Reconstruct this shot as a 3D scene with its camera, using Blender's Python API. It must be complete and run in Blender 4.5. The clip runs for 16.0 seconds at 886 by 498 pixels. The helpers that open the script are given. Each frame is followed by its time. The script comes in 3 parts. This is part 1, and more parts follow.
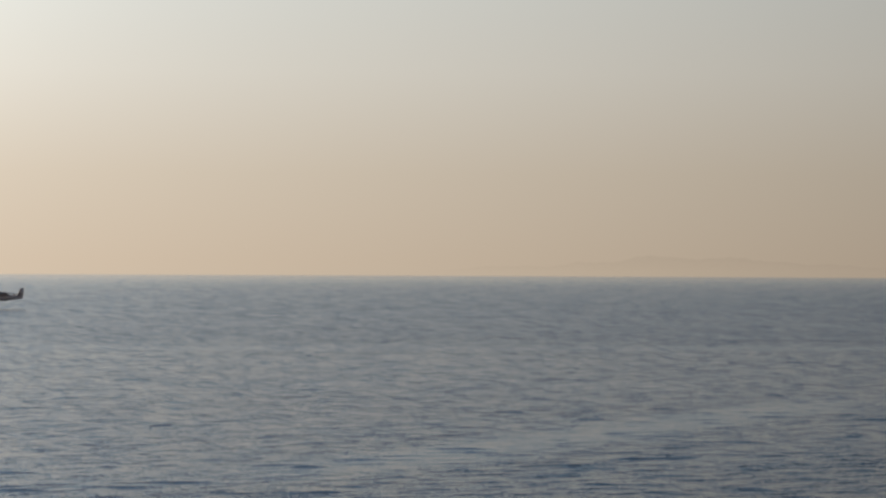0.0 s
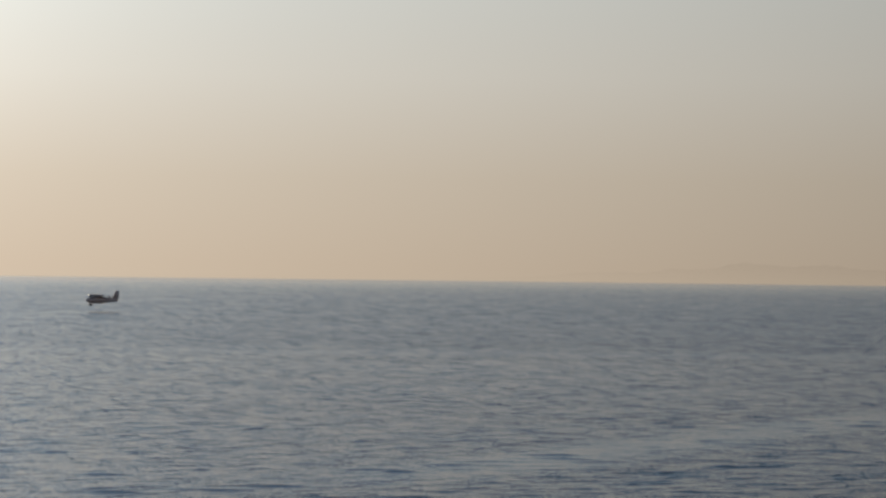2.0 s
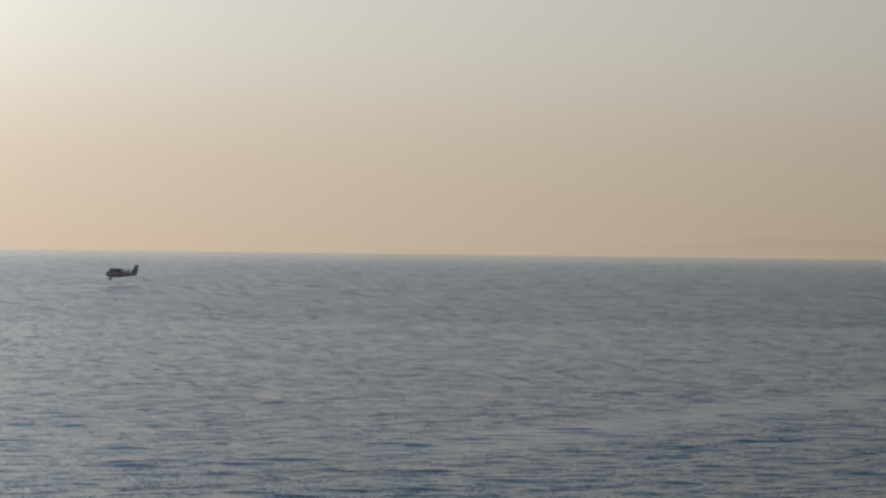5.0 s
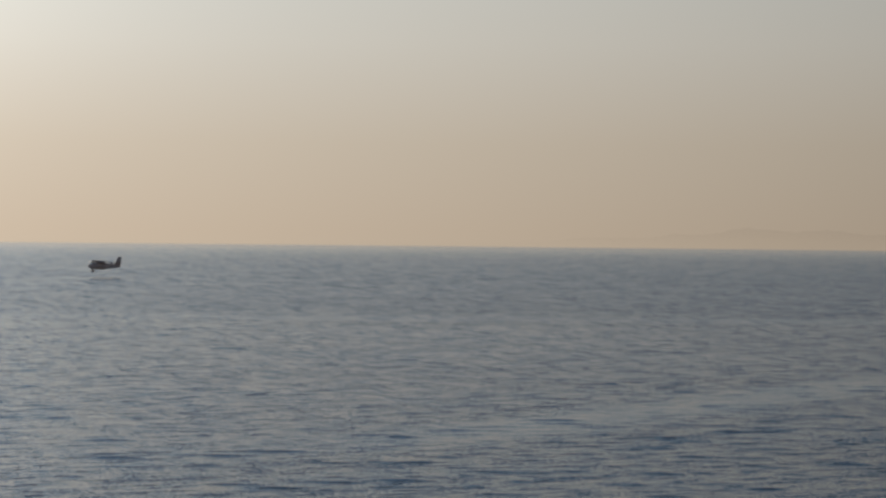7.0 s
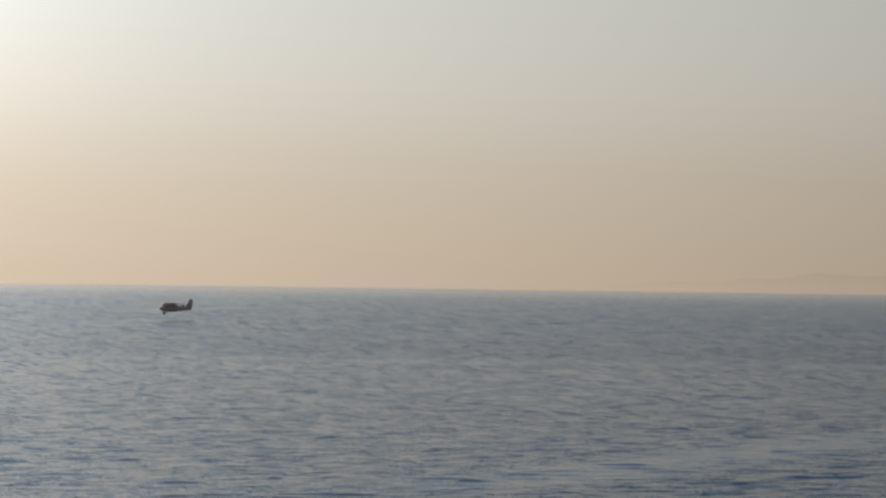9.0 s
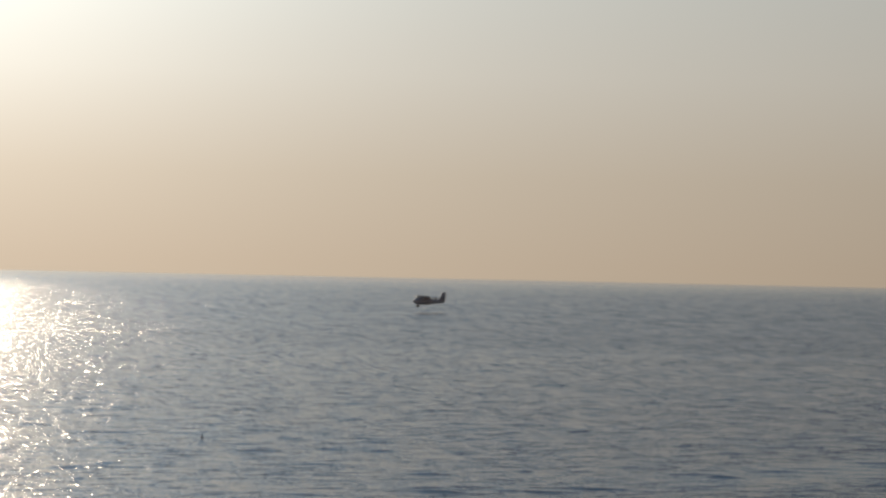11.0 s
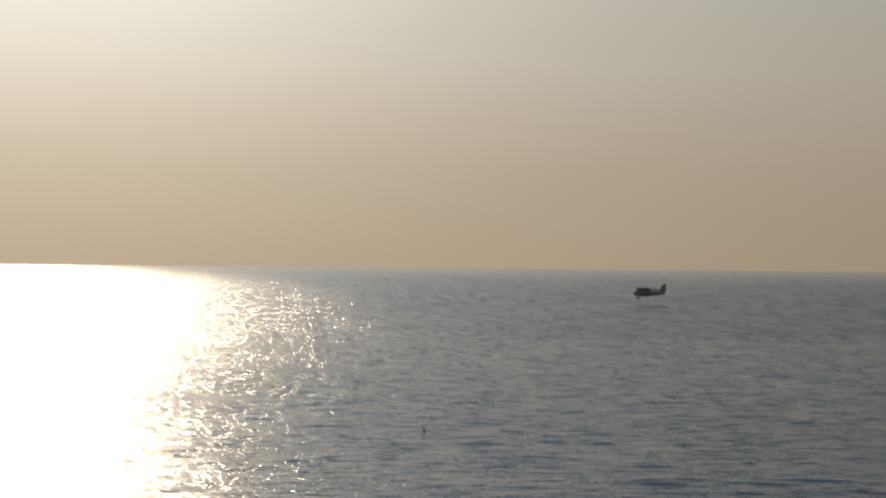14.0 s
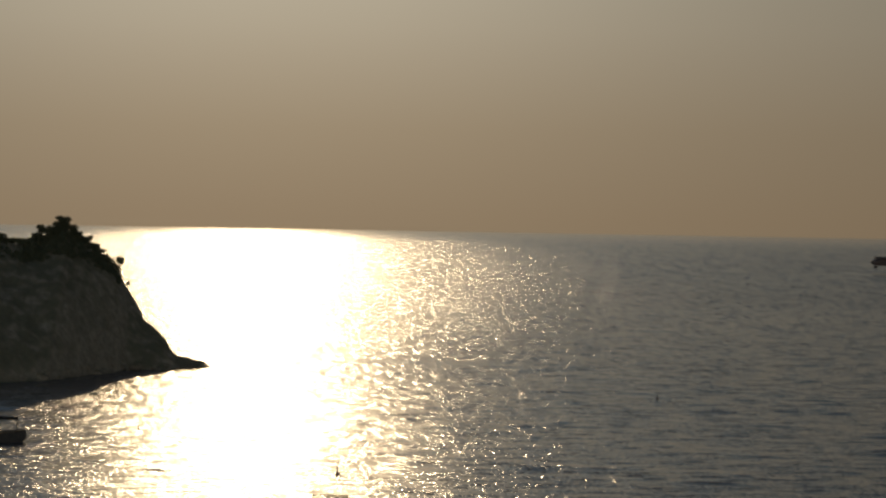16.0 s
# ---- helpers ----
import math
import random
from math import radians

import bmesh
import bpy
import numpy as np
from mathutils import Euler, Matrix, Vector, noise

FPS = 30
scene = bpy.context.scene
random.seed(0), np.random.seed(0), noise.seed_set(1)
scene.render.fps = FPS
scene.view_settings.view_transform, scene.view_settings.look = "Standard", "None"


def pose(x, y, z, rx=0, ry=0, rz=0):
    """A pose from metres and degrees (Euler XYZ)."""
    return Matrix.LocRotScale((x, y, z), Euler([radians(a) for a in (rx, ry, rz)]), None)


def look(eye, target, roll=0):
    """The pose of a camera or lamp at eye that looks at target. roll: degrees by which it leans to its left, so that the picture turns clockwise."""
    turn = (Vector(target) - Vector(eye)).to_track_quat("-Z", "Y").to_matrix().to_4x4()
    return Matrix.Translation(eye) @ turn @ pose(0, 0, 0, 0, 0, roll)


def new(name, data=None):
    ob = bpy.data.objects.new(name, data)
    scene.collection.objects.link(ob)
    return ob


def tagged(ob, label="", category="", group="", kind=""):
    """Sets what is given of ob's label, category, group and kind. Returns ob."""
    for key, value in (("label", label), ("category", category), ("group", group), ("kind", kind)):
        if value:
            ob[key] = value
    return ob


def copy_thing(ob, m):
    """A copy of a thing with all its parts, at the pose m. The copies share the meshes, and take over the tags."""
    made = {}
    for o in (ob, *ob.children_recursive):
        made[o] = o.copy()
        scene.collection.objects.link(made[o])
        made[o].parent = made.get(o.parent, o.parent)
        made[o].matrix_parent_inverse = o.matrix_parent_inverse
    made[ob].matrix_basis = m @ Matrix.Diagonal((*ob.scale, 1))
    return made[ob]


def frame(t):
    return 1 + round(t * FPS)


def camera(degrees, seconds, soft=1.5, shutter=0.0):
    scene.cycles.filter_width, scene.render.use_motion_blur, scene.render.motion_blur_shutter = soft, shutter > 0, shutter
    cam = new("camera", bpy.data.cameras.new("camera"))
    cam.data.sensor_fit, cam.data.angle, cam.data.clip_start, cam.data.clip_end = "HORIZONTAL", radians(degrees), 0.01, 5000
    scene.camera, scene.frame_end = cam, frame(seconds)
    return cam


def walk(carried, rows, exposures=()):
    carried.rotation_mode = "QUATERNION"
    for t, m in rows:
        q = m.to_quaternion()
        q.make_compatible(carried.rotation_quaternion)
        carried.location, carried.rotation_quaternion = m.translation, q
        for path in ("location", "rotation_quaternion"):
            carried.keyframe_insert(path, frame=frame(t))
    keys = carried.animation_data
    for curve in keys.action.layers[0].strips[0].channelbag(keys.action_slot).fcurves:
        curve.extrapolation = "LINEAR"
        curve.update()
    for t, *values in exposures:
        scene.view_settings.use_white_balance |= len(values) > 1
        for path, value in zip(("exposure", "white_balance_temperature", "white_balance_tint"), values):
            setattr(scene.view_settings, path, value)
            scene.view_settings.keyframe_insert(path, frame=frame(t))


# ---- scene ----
import functools

# The eye stands still on the shore, 27 m over the sea, and pans from the open sea towards the sun.
# Bearings are degrees to the right of +Y; the sun stands half a degree to the right of it.
EYE = 27.0
SEA_EDGE = 4900.0
FIELD = 20.0
SUN_HEIGHT = 14.0
SUN_SIDE = 0.45
cam = camera(FIELD, 16.0, soft=2.6)
FOCAL = 784 / math.tan(radians(FIELD / 2))
DIP = math.degrees(math.atan(EYE / SEA_EDGE))


def eye_pose(bearing, left, right):
    """The eye's pose from its bearing and the height of the sea's edge at the two sides of the view."""
    roll = math.degrees(math.atan((right - left) / 1568))
    pitch = math.degrees(math.atan(((left + right) / 2 - 443) / FOCAL)) - DIP
    return pose(0, 0, EYE, 90 + pitch, -roll, -bearing)


# seconds, bearing, sea's edge at the left and at the right
PAN = [
    (0.0, 24.69, 487, 494), (0.5, 24.22, 508, 526), (1.0, 23.82, 501, 523), (1.5, 23.36, 510, 527),
    (2.0, 22.56, 490, 508), (2.5, 22.34, 469, 493), (3.0, 21.89, 455, 481), (3.5, 21.94, 442, 466),
    (4.3, 22.02, 441, 463), (5.2, 22.14, 444, 462), (6.0, 22.18, 445, 460), (6.5, 22.41, 436, 448),
    (7.0, 22.51, 430, 446), (7.5, 22.23, 444, 462), (8.0, 21.97, 456, 474), (8.5, 21.58, 465, 489),
    (9.0, 20.9, 503, 524), (9.2, 20.4, 505, 527), (9.8, 18.6, 502, 527), (10.6, 16.25, 487, 516),
    (11.3, 14.56, 472, 505), (11.5, 14.34, 462, 494), (12.0, 13.63, 441, 475), (12.5, 13.17, 440, 467),
    (13.0, 12.66, 452, 477), (13.5, 11.73, 475, 493), (14.0, 10.14, 470, 484), (14.5, 8.82, 427, 438),
    (15.0, 7.65, 422, 440), (15.5, 6.51, 401, 427), (16.0, 4.8, 399, 425),
]
walk(cam, [(t, eye_pose(b, l, r)) for t, b, l, r in PAN],
     exposures=[(0.0, 0.18, 6450, 10), (1.0, 0.12, 6450, 10), (3.0, 0.08, 6450, 10), (6.0, 0.06, 6450, 10), (7.0, 0.0, 6450, 10),
                (8.5, 0.06, 6450, 10), (9.2, 0.08, 6450, 10), (11.3, -0.2, 6600, 10), (12.5, -0.36, 6750, 10), (13.5, -0.5, 6850, 10),
                (14.0, -0.6, 6950, 10), (14.5, -0.76, 7100, 10), (15.0, -1.06, 7500, 10), (15.5, -1.36, 7800, 10), (16.0, -1.6, 8050, 10)])


# ---- sky and sun ----
class Net:
    """A small helper to wire shader nodes."""

    def __init__(self, tree):
        self.tree = tree
        tree.nodes.clear()

    def add(self, kind, **sets):
        node = self.tree.nodes.new(kind)
        for key, value in sets.items():
            setattr(node, key, value)
        return node

    def put(self, socket, value):
        if isinstance(value, bpy.types.NodeSocket):
            self.tree.links.new(value, socket)
        elif value is not None:
            socket.default_value = value

    def math(self, op, a, b=None, c=None, clamp=False):
        node = self.add("ShaderNodeMath", operation=op, use_clamp=clamp)
        for i, value in enumerate((a, b, c)):
            self.put(node.inputs[i], value)
        return node.outputs[0]

    def vmath(self, op, a, b=None, scale=None):
        node = self.add("ShaderNodeVectorMath", operation=op)
        self.put(node.inputs[0], a)
        self.put(node.inputs[1], b)
        if scale is not None:
            self.put(node.inputs["Scale"], scale)
        return node.outputs["Value"] if op == "DOT_PRODUCT" else node.outputs["Vector"]

    def mix(self, fac, a, b, blend="MIX"):
        node = self.add("ShaderNodeMix", data_type="RGBA", blend_type=blend)
        self.put(node.inputs[0], fac)
        self.put(node.inputs[6], (*a, 1) if isinstance(a, tuple) else a)
        self.put(node.inputs[7], (*b, 1) if isinstance(b, tuple) else b)
        return node.outputs[2]

    def noise(self, vector, scale, detail=3.0, rough=0.5, out="Fac"):
        node = self.add("ShaderNodeTexNoise")
        self.put(node.inputs["Vector"], vector)
        node.inputs["Scale"].default_value, node.inputs["Detail"].default_value = scale, detail
        node.inputs["Roughness"].default_value = rough
        return node.outputs[out]

    def ramp(self, fac, stops):
        node = self.add("ShaderNodeValToRGB")
        self.put(node.inputs[0], fac)
        els = node.color_ramp.elements
        while len(els) < len(stops):
            els.new(0.5)
        for el, (pos, col) in zip(els, stops):
            el.position = pos
            el.color = (*col, 1) if isinstance(col, tuple) else (col, col, col, 1)
        return node.outputs[0]

    def mapped(self, vector, scale):
        node = self.add("ShaderNodeMapping")
        self.put(node.inputs[0], vector)
        node.inputs["Scale"].default_value = scale
        return node.outputs[0]


world = bpy.data.worlds.new("evening_sky")
scene.world = world
world.use_nodes = True
net = Net(world.node_tree)
sky = net.add("ShaderNodeTexSky", sky_type="NISHITA")
sky.sun_disc = False
sky.sun_elevation, sky.sun_rotation = radians(SUN_HEIGHT), radians(SUN_SIDE)
sky.air_density, sky.dust_density, sky.ozone_density = 1.2, 1.6, 1.5
way = net.add("ShaderNodeTexCoord").outputs["Generated"]
split = net.add("ShaderNodeSeparateXYZ")
net.put(split.inputs[0], way)
high = net.math("MAXIMUM", split.outputs["Z"], 0.0)
# a warm layer of haze lies over the sea and thins upwards; it glows towards the sun
haze = net.ramp(net.math("MULTIPLY", high, 2.0, clamp=True), [
    (0.0, (0.55, 0.445, 0.335)), (0.07, (0.555, 0.475, 0.375)), (0.15, (0.585, 0.55, 0.48)), (0.245, (0.56, 0.572, 0.535)),
    (0.33, (0.27, 0.365, 0.44)), (0.5, (0.105, 0.215, 0.36)), (1.0, (0.03, 0.10, 0.215))])
sunward = tuple(Euler((radians(SUN_HEIGHT), 0, -radians(SUN_SIDE))).to_matrix() @ Vector((0, 1, 0)))
toward = net.math("MAXIMUM", net.vmath("DOT_PRODUCT", way, sunward), 0.0)
glow = net.math("ADD", net.math("MULTIPLY", net.math("POWER", toward, 4.0), 1.03), 0.22)
glow = net.math("ADD", glow, net.math("MULTIPLY", net.math("POWER", toward, 42.0), 0.40))
glow = net.math("ADD", glow, net.math("MULTIPLY", net.math("POWER", toward, 72.0), 1.7))
# unseen glow opposite the sun, added to fill the headland's shaded face
away = net.math("MAXIMUM", net.math("MULTIPLY", net.vmath("DOT_PRODUCT", way, sunward), -1.0), 0.0)
glow = net.math("ADD", glow, net.math("MULTIPLY", away, 4.5))
hazy = net.vmath("SCALE", haze, scale=glow)
clear = net.vmath("SCALE", sky.outputs[0], scale=0.07)
lift = net.math("MULTIPLY", net.math("SUBTRACT", high, 0.25), 2.2, clamp=True)
back = net.add("ShaderNodeBackground")
net.put(back.inputs[0], net.mix(lift, hazy, clear))
back.inputs[1].default_value = 1.0
net.put(net.add("ShaderNodeOutputWorld").inputs[0], back.outputs[0])

sun_data = bpy.data.lights.new("sun", "SUN")
sun_data.energy, sun_data.angle, sun_data.color = 1.5, radians(0.55), (1.0, 0.81, 0.57)
sun = new("sun", sun_data)
sun.matrix_world = look((0, 0, 60), Vector((0, 0, 60)) - 60 * Vector(sunward))


# ---- materials ----
def material(name, build):
    mat = bpy.data.materials.new(name)
    mat.use_nodes = True
    n = Net(mat.node_tree)
    surface = n.add("ShaderNodeBsdfPrincipled")
    n.put(n.add("ShaderNodeOutputMaterial").inputs[0], surface.outputs[0])
    build(n, surface.inputs)
    return mat


def water(n, p):
    place = n.add("ShaderNodeTexCoord").outputs["Object"]
    # wind patches and slicks, long across the view
    patch = n.noise(n.mapped(place, (0.0063, 0.0125, 1)), 1.0, 3, 0.55)
    ruffle = n.ramp(patch, [(0.30, 0.70), (0.44, 0.86), (0.62, 1.0)])
    # two long slicks where the water lies calmer
    cut = n.add("ShaderNodeSeparateXYZ")
    n.put(cut.inputs[0], place)
    ragged = n.math("MULTIPLY", n.math("SUBTRACT", n.noise(n.mapped(place, (0.04, 0.06, 1)), 1.0, 4, 0.6), 0.5), 26.0)

    def slick(a, b, width, frayed=1.0, fade=25.0):
        """A calm streak from a to b on the water, with ragged sides and fading ends."""
        a, b = Vector(a), Vector(b)
        size, d = (b - a).length, (b - a).normalized()
        east, north = n.math("SUBTRACT", cut.outputs[0], a.x), n.math("SUBTRACT", cut.outputs[1], a.y)
        along = n.math("ADD", n.math("MULTIPLY", east, d.x), n.math("MULTIPLY", north, d.y))
        across = n.math("SUBTRACT", n.math("MULTIPLY", north, d.x), n.math("MULTIPLY", east, d.y))
        off = n.math("DIVIDE", n.math("ADD", across, n.math("MULTIPLY", ragged, frayed)), width)
        band = n.math("SUBTRACT", 1.0, n.math("MULTIPLY", off, off), clamp=True)
        ends = n.math("MULTIPLY", n.math("DIVIDE", along, fade, clamp=True),
                      n.math("DIVIDE", n.math("SUBTRACT", size, along), fade, clamp=True))
        return n.math("MULTIPLY", band, ends)

    streaks = [n.math("MULTIPLY", slick((12, 470), (58, 463), 10.0, 0.5, 14.0), 0.7), n.math("MULTIPLY", slick((95, 280), (310, 442), 15.0, 0.6, 60.0), 0.9),
               n.math("MULTIPLY", slick((140, 775), (560, 640), 34.0, 1.6, 120.0), 0.5)]
    calm = functools.reduce(lambda p, q: n.math("MAXIMUM", p, q), streaks)
    ruffle = n.math("MULTIPLY", ruffle, n.math("SUBTRACT", 1.0, n.math("MULTIPLY", calm, 0.85)))
    # cat's paws, where a gust roughens the water
    paws = n.math("MAXIMUM", slick((165, 395), (345, 425), 15.0, 0.8, 50.0), slick((140, 240), (300, 345), 20.0, 0.8, 50.0))
    paws = n.math("MAXIMUM", paws, slick((60, 250), (190, 330), 12.0, 0.8, 50.0))
    ruffle = n.math("MULTIPLY", ruffle, n.math("ADD", 1.0, n.math("MULTIPLY", paws, 0.35)))
    # the lee of the shore is calmer than the open sea; smoothed far water stands in for haze
    offing = n.math("ADD", n.math("MULTIPLY", cut.outputs[0], 0.342), n.math("MULTIPLY", cut.outputs[1], 0.94))
    open_sea = n.math("DIVIDE", n.math("SUBTRACT", offing, 200.0), 540.0, clamp=True)
    wind_haze = n.ramp(n.math("DIVIDE", n.math("ADD", offing, n.math("MULTIPLY", ragged, 3.0)), 5000.0, clamp=True),
                  [(0.04, 0.82), (0.145, 0.88), (0.175, 1.08), (0.3, 1.08), (0.5, 0.87), (0.8, 0.4), (0.95, 0.28)])
    ruffle = n.math("MULTIPLY", ruffle, wind_haze)
    # small waves tilt the surface; a few facets stand much steeper and flash
    half = (0.5, 0.5, 0.5)
    chop = n.vmath("SUBTRACT", n.noise(n.mapped(place, (0.21, 0.85, 1)), 1.0, 4, 0.58, "Color"), half)
    ripple = n.vmath("SUBTRACT", n.noise(n.mapped(place, (3.0, 2.8, 1)), 1.0, 2, 0.6, "Color"), half)
    flick = n.vmath("SUBTRACT", n.noise(n.mapped(place, (2.7, 0.8, 1)), 1.0, 2.0, 0.5, "Color"), half)
    flick = n.vmath("MULTIPLY", flick, n.vmath("ABSOLUTE", flick))
    tilt = n.vmath("ADD", n.vmath("MULTIPLY", chop, (0.8, 1.4, 0.0)), n.vmath("MULTIPLY", ripple, (1.1, 1.2, 0.0)))
    tilt = n.vmath("ADD", tilt, n.vmath("MULTIPLY", flick, (6.5, 3.0, 0.0)))
    gust = n.vmath("SUBTRACT", n.noise(n.mapped(place, (0.85, 0.1, 1)), 1.0, 2.0, 0.5, "Color"), half)
    tilt = n.vmath("ADD", tilt, n.vmath("SCALE", n.vmath("MULTIPLY", gust, (2.1, 0.95, 0.0)), scale=open_sea))
    # far out the steep waves come in broad groups
    far_out = n.math("DIVIDE", n.math("SUBTRACT", offing, 550.0), 900.0, clamp=True)
    surge = n.vmath("SUBTRACT", n.noise(n.mapped(place, (0.42, 0.03, 1)), 1.0, 2.0, 0.5, "Color"), half)
    tilt = n.vmath("SCALE", tilt, scale=n.math("SUBTRACT", 1.0, n.math("MULTIPLY", far_out, 0.5)))
    tilt = n.vmath("ADD", tilt, n.vmath("SCALE", n.vmath("MULTIPLY", surge, (1.55, 0.9, 0.0)), scale=far_out))
    normal = n.add("ShaderNodeNewGeometry").outputs["Normal"]
    n.put(p["Normal"], n.vmath("NORMALIZE", n.vmath("ADD", normal, n.vmath("SCALE", tilt, scale=ruffle))))
    deep = n.noise(n.mapped(place, (0.01, 0.02, 1)), 1.0, 3)
    n.put(p["Base Color"], n.mix(deep, (0.008, 0.030, 0.060), (0.011, 0.037, 0.069)))
    n.put(p["Roughness"], n.math("ADD", 0.09, n.math("MULTIPLY", wind_haze, 0.12)))
    p["IOR"].default_value = 1.333


def plain(colour, second, rough, metal=0.0, scale=1.5, bump=0.0, shine=0.5):
    def build(n, p):
        place = n.add("ShaderNodeTexCoord").outputs["Object"]
        fac = n.noise(place, scale, 6, 0.6)
        n.put(p["Base Color"], n.mix(n.ramp(fac, [(0.3, 0.0), (0.7, 1.0)]), colour, second))
        n.put(p["Roughness"], n.math("ADD", rough - 0.08, n.math("MULTIPLY", n.noise(place, scale * 4, 3), 0.16)))
        p["Metallic"].default_value = metal
        p["Specular IOR Level"].default_value = shine
        if bump:
            b = n.add("ShaderNodeBump")
            b.inputs["Strength"].default_value, b.inputs["Distance"].default_value = 1.0, bump
            n.put(b.inputs["Height"], n.noise(place, scale * 3, 5, 0.65))
            n.put(p["Normal"], b.outputs[0])
    return build


def cliff(n, p):
    geo = n.add("ShaderNodeNewGeometry")
    place = n.add("ShaderNodeTexCoord").outputs["Object"]
    up = n.add("ShaderNodeSeparateXYZ")
    n.put(up.inputs[0], geo.outputs["Normal"])
    strata = n.noise(n.mapped(place, (0.15, 0.15, 0.9)), 1.0, 6, 0.65)
    stone = n.mix(n.ramp(strata, [(0.3, 0.0), (0.7, 1.0)]), (0.37, 0.30, 0.22), (0.45, 0.38, 0.29))
    stone = n.mix(n.ramp(n.noise(place, 0.9, 6, 0.7), [(0.4, 0.0), (0.62, 1.0)]), stone, (0.24, 0.20, 0.15))
    scrub = n.mix(n.noise(place, 1.4, 5), (0.13, 0.12, 0.075), (0.22, 0.195, 0.13))
    cover = n.math("MULTIPLY", n.ramp(up.outputs["Z"], [(0.35, 0.0), (0.7, 1.0)]),
                   n.ramp(n.noise(place, 0.35, 4), [(0.36, 0.0), (0.52, 1.0)]))
    n.put(p["Base Color"], n.mix(cover, stone, scrub))
    p["Roughness"].default_value = 0.92
    b = n.add("ShaderNodeBump")
    b.inputs["Strength"].default_value, b.inputs["Distance"].default_value = 1.0, 0.4
    n.put(b.inputs["Height"], n.noise(place, 1.1, 7, 0.68))
    n.put(p["Normal"], b.outputs[0])


def foliage(n, p):
    geo = n.add("ShaderNodeNewGeometry")
    n.put(p["Base Color"], n.mix(geo.outputs["Random Per Island"], (0.07, 0.078, 0.04), (0.125, 0.125, 0.07)))
    p["Roughness"].default_value = 0.7


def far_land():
    """Distant hills whose haze is put into the material as transparency, strongest at their foot."""
    mat = bpy.data.materials.new("haze_faded_hill")
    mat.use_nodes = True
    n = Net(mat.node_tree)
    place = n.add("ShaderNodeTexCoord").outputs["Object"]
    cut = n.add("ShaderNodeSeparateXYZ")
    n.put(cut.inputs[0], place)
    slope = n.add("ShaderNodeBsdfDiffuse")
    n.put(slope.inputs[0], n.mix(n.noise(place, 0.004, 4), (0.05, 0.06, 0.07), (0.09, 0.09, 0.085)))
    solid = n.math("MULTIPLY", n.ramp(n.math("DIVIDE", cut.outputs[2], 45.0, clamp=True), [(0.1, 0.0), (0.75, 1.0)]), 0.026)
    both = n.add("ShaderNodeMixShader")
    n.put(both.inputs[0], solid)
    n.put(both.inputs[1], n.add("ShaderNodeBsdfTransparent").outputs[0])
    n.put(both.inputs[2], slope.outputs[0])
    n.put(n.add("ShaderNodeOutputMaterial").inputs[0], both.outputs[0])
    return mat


SEA = material("sea_water", water)
ROCK = material("headland_rock", cliff)
LEAF = material("pine_needles", foliage)
BARK = material("bark", plain((0.10, 0.07, 0.05), (0.16, 0.12, 0.09), 0.9, scale=6, bump=0.03))
HILL = far_land()
PAINT = material("aircraft_paint", plain((0.14, 0.105, 0.10), (0.19, 0.14, 0.125), 0.42, scale=0.8))
BELLY = material("aircraft_hull_paint", plain((0.10, 0.085, 0.085), (0.14, 0.12, 0.115), 0.45, scale=0.9))
DARK = material("dark_metal", plain((0.03, 0.03, 0.032), (0.05, 0.05, 0.05), 0.4, metal=0.6, scale=3))
PANE = material("dark_glazing", plain((0.012, 0.014, 0.016), (0.02, 0.022, 0.025), 0.12, scale=1))
BUOY_RED = material("buoy_paint", plain((0.06, 0.035, 0.03), (0.10, 0.05, 0.035), 0.55, scale=2))
BUOY_IRON = material("buoy_iron", plain((0.035, 0.032, 0.03), (0.07, 0.055, 0.045), 0.7, metal=0.4, scale=3))
BOAT_HULL = material("boat_hull", plain((0.055, 0.05, 0.05), (0.09, 0.08, 0.075), 0.4, scale=1.5))
BOAT_WOOD = material("boat_wood", plain((0.12, 0.075, 0.045), (0.18, 0.12, 0.07), 0.6, scale=5))
CANVAS = material("canopy_canvas", plain((0.016, 0.015, 0.014), (0.03, 0.027, 0.025), 0.9, scale=6, bump=0.01, shine=0.0))


# ---- building helpers ----
def at_bearing(bearing, distance, z=0.0):
    a = radians(bearing)
    return Vector((distance * math.sin(a), distance * math.cos(a), z))


def table(x, pairs):
    return float(np.interp(x, [p[0] for p in pairs], [p[1] for p in pairs]))


def smooth(me):
    me.polygons.foreach_set("use_smooth", np.ones(len(me.polygons), dtype=bool))
    me.update()


def part(name, bm, mat, parent=None, label="", soft=False):
    me = bpy.data.meshes.new(name)
    bmesh.ops.recalc_face_normals(bm, faces=bm.faces)
    bm.to_mesh(me)
    bm.free()
    me.materials.append(mat)
    if soft:
        smooth(me)
    ob = new(name, me)
    if parent is not None:
        ob.parent = parent
    if label:
        tagged(ob, label)
    return ob


def holder(name, m, label, category, group=""):
    ob = new(name)
    ob.matrix_world = m
    ob.empty_display_size = 0.5
    return tagged(ob, label, category, group)


def box(bm, size, m, bevel=0.0):
    made = bmesh.ops.create_cube(bm, size=1.0, matrix=m @ Matrix.Diagonal((*size, 1)))
    if bevel:
        edges = list({e for v in made["verts"] for e in v.link_edges})
        bmesh.ops.bevel(bm, geom=edges, offset=bevel, segments=2, affect="EDGES", profile=0.6)


